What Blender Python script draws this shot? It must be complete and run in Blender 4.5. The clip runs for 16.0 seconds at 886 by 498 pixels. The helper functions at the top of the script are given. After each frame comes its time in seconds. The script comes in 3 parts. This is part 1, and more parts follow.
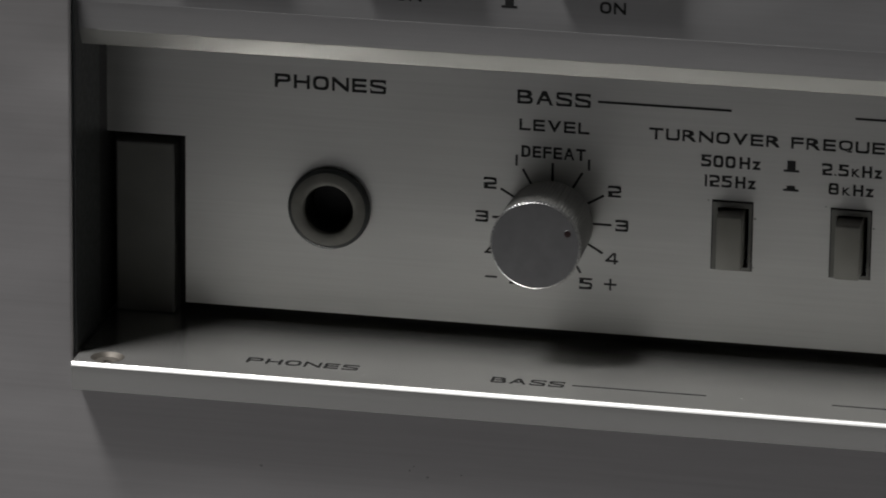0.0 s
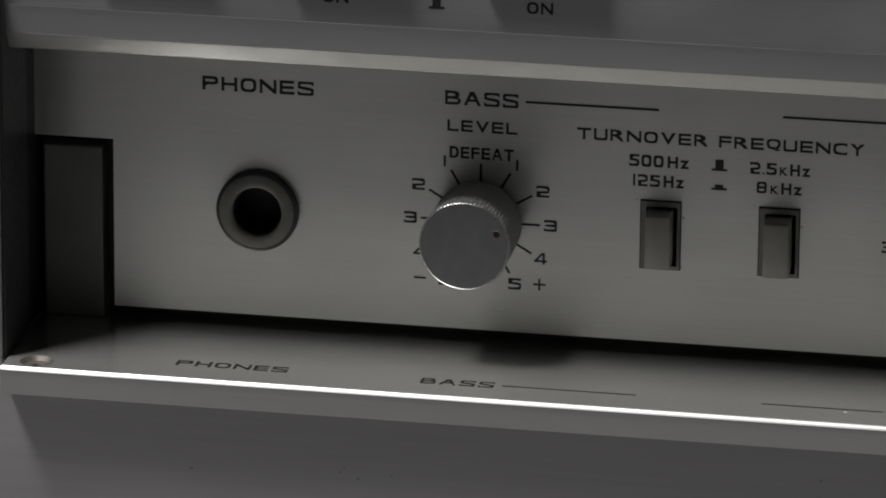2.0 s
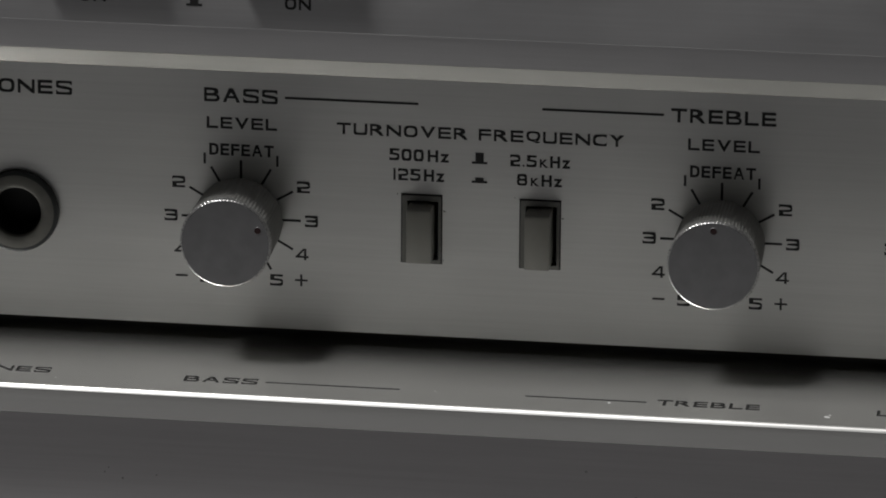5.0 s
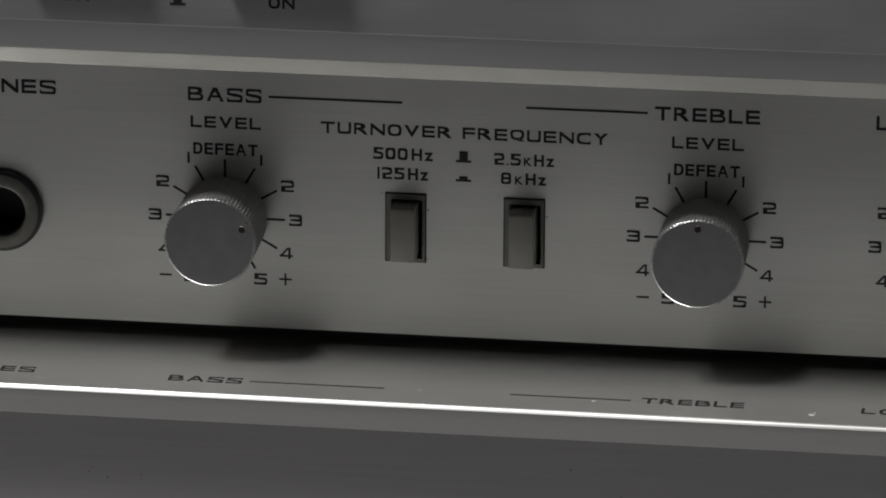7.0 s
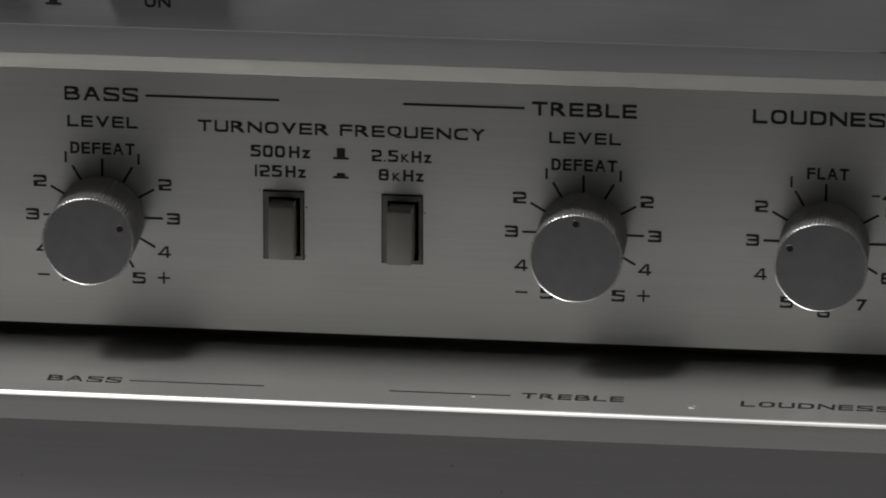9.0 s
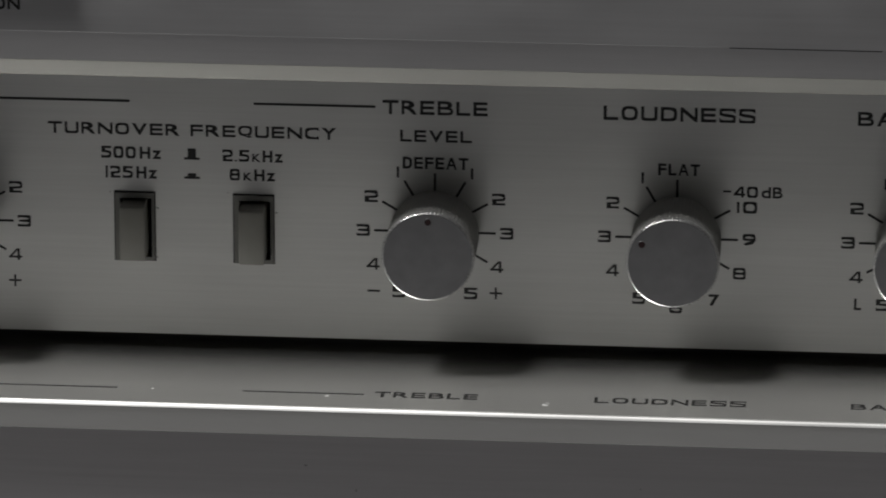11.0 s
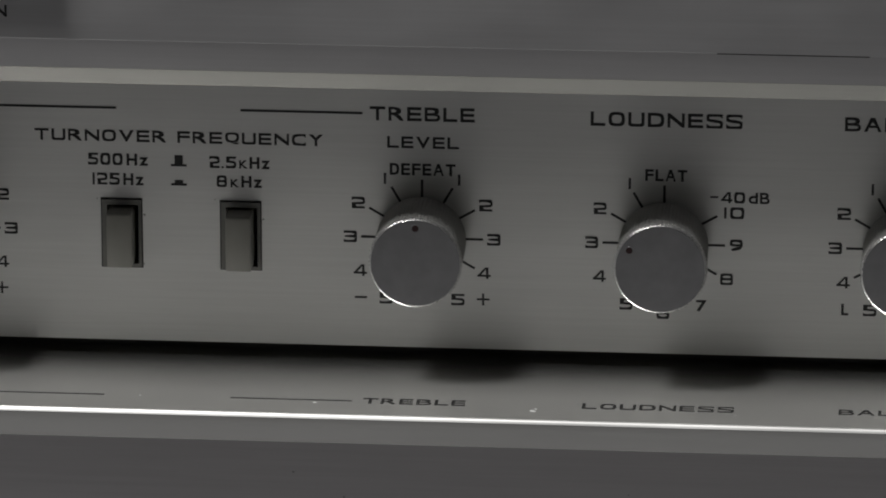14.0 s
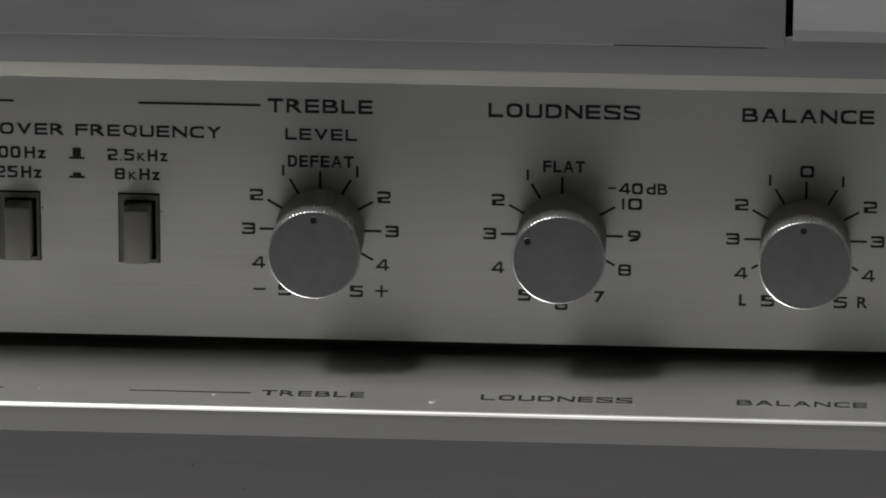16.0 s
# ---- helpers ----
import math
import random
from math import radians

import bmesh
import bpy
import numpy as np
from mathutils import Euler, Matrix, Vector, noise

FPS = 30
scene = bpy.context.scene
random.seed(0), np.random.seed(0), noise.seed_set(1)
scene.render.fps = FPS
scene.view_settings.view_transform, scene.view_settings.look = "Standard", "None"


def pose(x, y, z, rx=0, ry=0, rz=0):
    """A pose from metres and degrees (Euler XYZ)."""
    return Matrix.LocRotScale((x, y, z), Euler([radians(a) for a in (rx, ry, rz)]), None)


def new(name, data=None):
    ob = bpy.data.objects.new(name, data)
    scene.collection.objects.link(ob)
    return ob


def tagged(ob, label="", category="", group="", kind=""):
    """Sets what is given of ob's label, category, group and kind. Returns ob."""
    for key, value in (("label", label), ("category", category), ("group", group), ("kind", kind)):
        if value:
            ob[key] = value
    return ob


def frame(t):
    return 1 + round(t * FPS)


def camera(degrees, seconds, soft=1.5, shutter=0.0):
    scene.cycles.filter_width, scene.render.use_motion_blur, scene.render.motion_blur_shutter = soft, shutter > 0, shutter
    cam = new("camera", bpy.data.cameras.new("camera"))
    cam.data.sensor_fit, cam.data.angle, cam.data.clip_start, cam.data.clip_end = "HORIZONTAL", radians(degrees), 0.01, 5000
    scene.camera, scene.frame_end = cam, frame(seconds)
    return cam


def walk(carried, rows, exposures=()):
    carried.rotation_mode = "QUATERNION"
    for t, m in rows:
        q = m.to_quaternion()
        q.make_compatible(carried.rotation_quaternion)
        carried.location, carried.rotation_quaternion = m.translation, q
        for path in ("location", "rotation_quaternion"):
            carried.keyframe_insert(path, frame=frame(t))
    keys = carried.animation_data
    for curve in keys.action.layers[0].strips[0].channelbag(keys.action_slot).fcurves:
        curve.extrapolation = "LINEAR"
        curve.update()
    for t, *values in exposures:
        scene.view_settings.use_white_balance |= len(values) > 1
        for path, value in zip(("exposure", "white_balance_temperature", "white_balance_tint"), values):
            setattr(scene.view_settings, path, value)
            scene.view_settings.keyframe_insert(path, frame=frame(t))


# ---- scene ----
MM = 0.001
cam = camera(8.7, 16.0, soft=1.8, shutter=1.0)
# seconds, eye in millimetres, yaw, pitch, lean in degrees
ROWS = [
    (0, 124.20, -693.70, 219.61, 11.268, -17.601, -0.691),
    (0.5, 124.09, -693.69, 219.62, 11.082, -17.599, -0.637),
    (1, 124.12, -693.70, 219.69, 11.015, -17.586, -0.615),
    (1.5, 123.97, -693.79, 219.66, 10.907, -17.586, -0.561),
    (1.6, 123.94, -693.79, 219.65, 10.700, -17.585, -0.550),
    (1.7, 123.91, -693.79, 219.64, 10.590, -17.584, -0.539),
    (1.8, 123.87, -693.79, 219.63, 10.525, -17.584, -0.528),
    (1.9, 123.84, -693.79, 219.62, 10.510, -17.583, -0.517),
    (2, 123.81, -693.79, 219.60, 10.501, -17.582, -0.506),
    (2.3, 123.78, -693.92, 219.63, 10.185, -17.589, -0.477),
    (2.4, 123.78, -693.97, 219.63, 10.080, -17.591, -0.468),
    (2.5, 123.77, -694.01, 219.64, 9.943, -17.594, -0.458),
    (2.6, 123.73, -694.00, 219.65, 9.753, -17.600, -0.440),
    (2.7, 123.70, -693.99, 219.65, 9.660, -17.607, -0.422),
    (2.8, 123.66, -693.97, 219.66, 9.344, -17.613, -0.404),
    (2.9, 123.63, -693.96, 219.66, 9.064, -17.619, -0.386),
    (3, 123.59, -693.95, 219.66, 8.869, -17.626, -0.368),
    (3.1, 123.52, -693.76, 219.63, 8.527, -17.627, -0.372),
    (3.2, 123.45, -693.58, 219.60, 8.330, -17.628, -0.376),
    (3.3, 123.38, -693.39, 219.57, 8.270, -17.629, -0.381),
    (3.4, 123.31, -693.20, 219.54, 8.210, -17.630, -0.385),
    (3.5, 123.23, -693.02, 219.51, 8.159, -17.631, -0.389),
    (4, 123.21, -693.11, 219.66, 8.111, -17.637, -0.384),
    (6.5, 123.33, -693.38, 220.09, 7.814, -17.668, -0.319),
    (7, 123.27, -693.23, 220.01, 7.839, -17.668, -0.279),
    (7.5, 123.43, -693.35, 219.97, 7.735, -17.666, -0.215),
    (7.8, 123.49, -693.38, 219.96, 7.595, -17.674, -0.168),
    (7.9, 123.51, -693.39, 219.96, 7.443, -17.677, -0.153),
    (8, 123.53, -693.40, 219.96, 7.334, -17.680, -0.137),
    (8.1, 123.43, -693.37, 219.95, 7.070, -17.682, -0.133),
    (8.2, 123.33, -693.33, 219.95, 6.940, -17.685, -0.129),
    (8.3, 123.23, -693.30, 219.95, 6.910, -17.687, -0.124),
    (8.4, 123.14, -693.26, 219.94, 6.860, -17.690, -0.120),
    (8.5, 123.04, -693.23, 219.94, 6.786, -17.692, -0.115),
    (9, 122.47, -693.52, 220.09, 6.514, -17.700, -0.120),
    (9.5, 121.85, -693.70, 220.16, 6.312, -17.715, -0.073),
    (9.7, 121.69, -693.68, 220.14, 6.210, -17.716, -0.065),
    (9.8, 121.61, -693.67, 220.13, 6.060, -17.717, -0.062),
    (9.9, 121.53, -693.66, 220.12, 5.955, -17.718, -0.058),
    (10, 121.45, -693.65, 220.11, 5.742, -17.718, -0.054),
    (10.1, 121.38, -693.61, 220.15, 5.637, -17.721, -0.056),
    (10.2, 121.31, -693.57, 220.18, 5.525, -17.723, -0.058),
    (12.3, 119.82, -692.66, 220.91, 4.555, -17.772, -0.097),
    (12.5, 119.68, -692.58, 220.98, 4.551, -17.777, -0.101),
    (13, 119.17, -692.55, 220.98, 4.632, -17.760, -0.078),
    (13.5, 118.67, -692.76, 220.97, 4.645, -17.752, -0.018),
    (14, 118.45, -693.14, 221.07, 4.526, -17.741, -0.043),
    (14.3, 118.41, -693.34, 221.16, 4.470, -17.755, -0.077),
    (14.4, 118.40, -693.41, 221.20, 4.420, -17.759, -0.088),
    (14.5, 118.38, -693.48, 221.23, 4.206, -17.764, -0.099),
    (14.6, 118.38, -693.49, 221.24, 4.020, -17.771, -0.108),
    (14.7, 118.38, -693.49, 221.25, 3.960, -17.778, -0.117),
    (15, 118.37, -693.51, 221.28, 3.814, -17.800, -0.145),
    (15.5, 118.37, -693.52, 221.25, 3.618, -17.817, -0.153),
    (16, 118.47, -693.67, 221.34, 3.474, -17.829, -0.189),
]
walk(cam, [(t, pose(x * MM, y * MM, z * MM, 90 + pitch, 0, yaw) @ pose(0, 0, 0, 0, 0, -lean))
           for t, x, y, z, yaw, pitch, lean in ROWS],
     exposures=((0.0, -0.15), (2.0, -0.14), (6.5, -0.10), (9.0, -0.08), (12.5, 0.02), (16.0, 0.06)))

# ---- light: one soft ceiling lamp above and to the left, a dim room round it ----
world = bpy.data.worlds.new("world")
scene.world = world
world.use_nodes = True
world.node_tree.nodes["Background"].inputs[0].default_value = (0.9, 0.95, 1.0, 1)
world.node_tree.nodes["Background"].inputs[1].default_value = 0.05


def area_lamp(name, eye, target, wide, deep, power, colour):
    """An oval lamp, wide along x and deep along y, aimed at its target."""
    data = bpy.data.lights.new(name, "AREA")
    data.shape, data.size, data.size_y, data.energy, data.color, data.spread = "ELLIPSE", wide, deep, power, colour, radians(75)
    ob = new(name, data)
    back = (Vector(eye) - Vector(target)).normalized()
    side = Vector((1, 0, 0)) - back * back.x
    side.normalize()
    ob.matrix_world = Matrix.Translation(eye) @ Matrix((side, back.cross(side), back)).transposed().to_4x4()
    return ob


area_lamp("ceiling_lamp_light", (-0.86, -0.51, 2.25), (0.03, -0.02, 0.0), 0.48, 0.8, 15.5, (1.0, 0.985, 0.965))


# ---- materials ----
def material(name):
    m = bpy.data.materials.new(name)
    m.use_nodes = True
    nt = m.node_tree
    return m, nt, nt.nodes["Principled BSDF"]


def noise_node(nt, scale, detail=4.0, stretch=(1, 1, 1), rough=0.55):
    tc = nt.nodes.new("ShaderNodeTexCoord")
    mp = nt.nodes.new("ShaderNodeMapping")
    mp.inputs["Scale"].default_value = stretch
    n = nt.nodes.new("ShaderNodeTexNoise")
    n.inputs["Scale"].default_value = scale
    n.inputs["Detail"].default_value = detail
    n.inputs["Roughness"].default_value = rough
    nt.links.new(tc.outputs["Object"], mp.inputs["Vector"])
    nt.links.new(mp.outputs["Vector"], n.inputs["Vector"])
    return n.outputs["Fac"]


def remap(nt, value, lo, hi, a=0.3, b=0.7):
    r = nt.nodes.new("ShaderNodeMapRange")
    r.inputs["From Min"].default_value, r.inputs["From Max"].default_value = a, b
    r.inputs["To Min"].default_value, r.inputs["To Max"].default_value = lo, hi
    nt.links.new(value, r.inputs["Value"])
    return r.outputs["Result"]


def ramp_colour(nt, value, a, b):
    mix = nt.nodes.new("ShaderNodeMix")
    mix.data_type = "RGBA"
    mix.inputs["A"].default_value, mix.inputs["B"].default_value = (*a, 1), (*b, 1)
    nt.links.new(value, mix.inputs["Factor"])
    return mix.outputs["Result"]


def add_bump(nt, bsdf, value, strength, distance):
    bp = nt.nodes.new("ShaderNodeBump")
    bp.inputs["Strength"].default_value, bp.inputs["Distance"].default_value = strength, distance
    nt.links.new(value, bp.inputs["Height"])
    nt.links.new(bp.outputs["Normal"], bsdf.inputs["Normal"])


def brushed(name, a, b, rough, metal, grain=0.25, across=0.6, relief=0.12, uneven=1.0):
    """Satin aluminium, brushed along x, with faint smudges."""
    m, nt, p = material(name)
    fine = noise_node(nt, 1.0, 3.0, (45, 2400, 2400))
    broad = noise_node(nt, 1.0, 5.0, (35, 90, 90))
    mixed = nt.nodes.new("ShaderNodeMath")
    mixed.operation = "MULTIPLY_ADD"
    mixed.inputs[1].default_value = grain
    nt.links.new(fine, mixed.inputs[0])
    scaled = nt.nodes.new("ShaderNodeMath")
    scaled.operation = "MULTIPLY"
    scaled.inputs[1].default_value = 1.0 - grain
    nt.links.new(broad, scaled.inputs[0])
    nt.links.new(scaled.outputs[0], mixed.inputs[2])
    nt.links.new(ramp_colour(nt, remap(nt, mixed.outputs[0], 0, 1), a, b), p.inputs["Base Color"])
    nt.links.new(remap(nt, broad, rough - 0.05 * uneven, rough + 0.06 * uneven), p.inputs["Roughness"])
    p.inputs["Metallic"].default_value = metal
    tg = nt.nodes.new("ShaderNodeTangent")
    tg.direction_type, tg.uv_map = "UV_MAP", "across"
    nt.links.new(tg.outputs["Tangent"], p.inputs["Tangent"])
    p.inputs["Anisotropic"].default_value = across
    if relief:
        add_bump(nt, p, fine, relief, 0.00004)
    return m


def satin(name, a, b, rough, metal=0.0, scale=900.0, bump=0.1):
    """Moulded or painted surface with a fine grain and broad unevenness."""
    m, nt, p = material(name)
    fine = noise_node(nt, scale * 4, 3.0)
    broad = noise_node(nt, scale * 0.25, 4.0)
    nt.links.new(ramp_colour(nt, remap(nt, broad, 0, 1), a, b), p.inputs["Base Color"])
    nt.links.new(remap(nt, fine, rough - 0.06, rough + 0.06), p.inputs["Roughness"])
    p.inputs["Metallic"].default_value = metal
    add_bump(nt, p, fine, bump, 0.00005)
    return m


PANEL = brushed("panel_aluminium", (0.69, 0.69, 0.672), (0.78, 0.78, 0.762), 0.335, 0.66, 0.5, 0.75, relief=0.06)
FASCIA = brushed("fascia_aluminium", (0.49, 0.488, 0.497), (0.57, 0.568, 0.577), 0.36, 0.9, 0.4, 0.4)
LEDGE = brushed("ledge_aluminium", (0.67, 0.668, 0.65), (0.76, 0.758, 0.74), 0.258, 0.9, 0.55, 0.5, 0, 0.15)
FACE = brushed("faceplate_aluminium", (0.57, 0.555, 0.562), (0.67, 0.653, 0.661), 0.37, 0.88, 0.4, 0.4)
STEEL = satin("dull_steel", (0.10, 0.092, 0.08), (0.18, 0.165, 0.147), 0.6, 0.7, 2500)
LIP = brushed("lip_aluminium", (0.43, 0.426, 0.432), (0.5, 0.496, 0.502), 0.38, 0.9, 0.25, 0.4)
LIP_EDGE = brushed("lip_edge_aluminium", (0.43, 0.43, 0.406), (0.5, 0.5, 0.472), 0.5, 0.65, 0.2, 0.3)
BRIGHT = brushed("polished_aluminium", (0.68, 0.68, 0.67), (0.78, 0.78, 0.77), 0.46, 0.95, 0.3)
CAP = satin("knob_cap_aluminium", (0.20, 0.20, 0.207), (0.235, 0.235, 0.242), 0.45, 0.7, 1500, 0.05)
RIM = satin("knob_rim_aluminium", (0.6, 0.6, 0.6), (0.7, 0.7, 0.7), 0.29, 0.9, 1500, 0.05)
SKIRT = satin("knob_skirt_aluminium", (0.29, 0.29, 0.28), (0.35, 0.35, 0.335), 0.55, 0.25, 1200)
BUTTON = satin("grey_plastic", (0.235, 0.23, 0.208), (0.275, 0.269, 0.244), 0.45, 0, 900, 0.15)
BEZEL = satin("dark_grey_plastic", (0.17, 0.169, 0.157), (0.21, 0.208, 0.193), 0.42, 0, 900)
NUT = satin("worn_grey_plastic", (0.13, 0.128, 0.115), (0.19, 0.187, 0.168), 0.46, 0.15, 1400)
# BLACK also colours the flat sheet for the shaded gap behind the side wall
BLACK = satin("black_plastic_and_gaps", (0.008, 0.008, 0.008), (0.014, 0.014, 0.014), 0.5, 0, 500)
# shade on the recess wall and round the jack collar, put into the colour
WALL_IN = satin("side_shade_dark", (0.028, 0.031, 0.031), (0.038, 0.042, 0.042), 0.42, 0, 300)
ARM = satin("dark_arm_paint", (0.17, 0.17, 0.158), (0.21, 0.21, 0.196), 0.5, 0.1, 500)
INK = satin("black_ink", (0.010, 0.010, 0.011), (0.016, 0.016, 0.016), 0.5, 0, 800)
LEDGE_INK = satin("worn_black_ink", (0.006, 0.006, 0.006), (0.015, 0.015, 0.015), 0.72, 0, 4500)
LEDGE_INK.node_tree.nodes["Principled BSDF"].inputs["Specular IOR Level"].default_value = 0.2
SMUDGE = satin("faint_dirt", (0.34, 0.335, 0.335), (0.42, 0.415, 0.415), 0.42, 0.8, 1500)
DOT = satin("dark_red_paint", (0.014, 0.004, 0.005), (0.022, 0.006, 0.006), 0.4, 0, 2000)
SILVER = brushed("button_aluminium", (0.58, 0.58, 0.59), (0.66, 0.66, 0.67), 0.4, 0.5)
CASE = satin("black_case_paint", (0.02, 0.02, 0.02), (0.03, 0.03, 0.03), 0.5, 0, 300)
PLASTER = satin("plaster", (0.27, 0.267, 0.262), (0.31, 0.307, 0.30), 0.8, 0, 12)
WOOD = satin("grey_laminate", (0.08, 0.08, 0.082), (0.11, 0.11, 0.113), 0.5, 0, 40)


# ---- builders, in millimetres ----
def part(name, bm, mat, parent=None, label="", smooth=False):
    """One mesh object from a bmesh in millimetres, under its parent."""
    bmesh.ops.scale(bm, vec=(MM, MM, MM), verts=bm.verts)
    bmesh.ops.recalc_face_normals(bm, faces=bm.faces)
    uv = bm.loops.layers.uv.new("across")
    for f in bm.faces:
        for lp in f.loops:
            lp[uv].uv = ((lp.vert.co.z + lp.vert.co.y) * 10, lp.vert.co.x * 10)
    me = bpy.data.meshes.new(name)
    bm.to_mesh(me)
    bm.free()
    me.materials.append(mat)
    if smooth:
        for f in me.polygons:
            f.use_smooth = True
        me.set_sharp_from_angle(angle=radians(32))
    ob = new(name, me)
    ob.parent = parent
    return tagged(ob, label)


def box(x0, x1, y0, y1, z0, z1, bevel=0.0, segments=2, bm=None):
    """A box with rounded edges."""
    b = bmesh.new()
    bmesh.ops.create_cube(b, size=1)
    for v in b.verts:
        v.co = Vector(((x0 + x1) / 2 + v.co.x * (x1 - x0), (y0 + y1) / 2 + v.co.y * (y1 - y0), (z0 + z1) / 2 + v.co.z * (z1 - z0)))
    if bevel:
        bmesh.ops.bevel(b, geom=b.edges[:], offset=bevel, segments=segments, affect="EDGES", profile=0.5)
    if bm is None:
        return b
    me = bpy.data.meshes.new("join")
    b.to_mesh(me)
    b.free()
    bm.from_mesh(me)
    bpy.data.meshes.remove(me)
    return bm


def bar(profile, x0, x1):
    """A profile of (y, z) drawn out along x."""
    b = bmesh.new()
    ends = [[b.verts.new((x, y, z)) for y, z in profile] for x in (x0, x1)]
    n = len(profile)
    for i in range(n):
        j = (i + 1) % n
        b.faces.new((ends[0][i], ends[0][j], ends[1][j], ends[1][i]))
    b.faces.new(ends[0])
    b.faces.new(list(reversed(ends[1])))
    return b


def lathe(profile, x, z, sides=64, close=True):
    """A profile of (radius, y) turned about the axis along y through (x, z)."""
    b = bmesh.new()
    rings = []
    for r, y in profile:
        if r < 1e-6:
            rings.append([b.verts.new((x, y, z))])
        else:
            rings.append([b.verts.new((x + r * math.sin(math.tau * k / sides), y, z + r * math.cos(math.tau * k / sides))) for k in range(sides)])
    for p, q in zip(rings, rings[1:]):
        for k in range(sides):
            j = (k + 1) % sides
            if len(q) == 1 and len(p) > 1:
                b.faces.new((p[k], p[j], q[0]))
            elif len(p) == 1 and len(q) > 1:
                b.faces.new((p[0], q[j], q[k]))
            elif len(p) > 1:
                b.faces.new((p[k], p[j], q[j], q[k]))
    return b


FONTS = {}
ROUND = {"O": "o", "Q": "o", "C": "o", "0": "o", "U": "u", "D": "d", "S": "s", "P": "p", "R": "p",
         "2": "s", "3": "s", "5": "s", "6": "s", "8": "s", "9": "s"}
WIDE = {"E": 0.93, "F": 0.9, "L": 0.9, "T": 1.02, "N": 1.05, "A": 1.1, "V": 1.1, "Y": 1.05, ".": 0.22, "z": 0.85, "d": 0.95}


def squared(u, v, w=0.85, power=4.5):
    """Push a round outline towards a rounded square."""
    r = math.hypot(u, v)
    if r < 1e-6:
        return u, v
    k = (abs(u / r) ** power + abs(v / r) ** power) ** (-1 / power)
    k = 1 + (k - 1) * w
    return max(-1, min(1, u * k)), max(-1, min(1, v * k))


def shaped(ch, u, v):
    """The built-in letter's outline with its bowls drawn square."""
    kind = ROUND.get(ch)
    if kind == "o" or (kind == "u" and v < 0) or (kind == "d" and u > 0):
        return squared(u, v, 0.75, 3.4)
    if kind == "s" or (kind == "b" and u > 0):
        c = 0.5 if v > 0 else -0.5
        a, d = squared(u, (v - c) * 2, 0.6 if kind == "s" else 0.3)
        return a, c + d / 2
    if kind == "p" and u > 0 and v > 0:
        a, d = squared(u, (v - 0.5) * 2, 0.3)
        return a, 0.5 + d / 2
    if ch == "A":
        return max(-1.0, min(1.0, u * (1 + 0.45 * (v + 1)))), v
    return u, v


STEMS = {"L": "l", "E": "l", "F": "l", "K": "l", "T": "c", "Y": "c", "A": "", "V": "", "4": "", "7": "", ".": "", "z": ""}


TURNED = {"2": "5"}           # the squared 2 is the 5 stood on its head


def glyph(ch, bold):
    """Corners and faces of one letter in the built-in font, from its lower left corner."""
    key = (ch, bold)
    if key not in FONTS:
        cu = bpy.data.curves.new("line", "FONT")
        cu.body, cu.offset, cu.resolution_u = TURNED.get(ch, ch), bold, 8
        ob = bpy.data.objects.new("line", cu)
        me = ob.to_mesh()
        pts = np.array([v.co[:2] for v in me.vertices])
        if ch in TURNED:
            pts[:, 1] *= -1
        faces = [tuple(p.vertices) for p in me.polygons]
        ob.to_mesh_clear()
        bpy.data.objects.remove(ob)
        bpy.data.curves.remove(cu)
        FONTS[key] = pts - pts.min(0), faces
    return FONTS[key]


def widened(x, w, goal, stem, want, kind):
    """Widen a letter to its goal while its upright strokes keep the wanted width."""
    if kind == "" or w < 2.5 * stem:
        return x / w * goal
    if kind == "c":
        a = (w - stem) / 2
        knots, to = (0, a, a + stem, w), (0, (goal - want) / 2, (goal + want) / 2, goal)
    elif kind == "l":
        knots, to = (0, stem, w), (0, want, goal)
    else:
        knots, to = (0, stem, w - stem, w), (0, want, goal - want, goal)
    return float(np.interp(x, knots, to))


LIGHTER = {"A": 0.011, "V": 0.008, "B": 0.008, "R": 0.006, "4": 0.022, "S": 0.009, "2": 0.006, "3": 0.005, "5": 0.006, "8": 0.006, "N": 0.006, "K": 0.004}


def letters(b, text, x0, x1, z0, z1, bold, place):
    """Lay the letters of a word side by side over x0..x1, z0..z1."""
    gap = 0.2
    wide = [WIDE.get(ch, 1.0) for ch in text]
    unit = (x1 - x0) / (sum(wide) + gap * (len(text) - 1))
    stem = float(glyph("I", bold)[0][:, 0].max())
    want = stem / float(glyph("I", bold)[0][:, 1].max()) * (z1 - z0)
    x = x0
    for ch, w in zip(text, wide):
        pts, faces = glyph(ch, bold - LIGHTER.get(ch, 0.0))
        w0, h0 = (float(q) for q in pts.max(0))
        goal, tall = w * unit, (z1 - z0) * (0.16 if ch == "." else 0.72 if ch == "z" else 1.0)
        vs = []
        for px, py in pts:
            u = widened(float(px), w0, goal, stem, want, STEMS.get(ch, "b")) / goal * 2 - 1
            u, v = shaped(ch, u, float(py) / h0 * 2 - 1)
            vs.append(b.verts.new(place(x + (u + 1) / 2 * goal, z0 + (v + 1) / 2 * tall)))
        for f in faces:
            b.faces.new([vs[i] for i in f])
        x += (w + gap) * unit


def word(text, x0, x1, z0, z1, parent, y=-0.04, bold=0.032, mat=None, pieces=None, name="lettering"):
    """Printed text that fills x0..x1 and z0..z1 on an upright face."""
    b = bmesh.new()
    for tx, a0, a1, c0, c1 in pieces or [(text, x0, x1, z0, z1)]:
        letters(b, tx, a0, a1, c0, c1, bold, lambda x, z: (x, y, z))
    return part(name, b, mat or INK, parent)


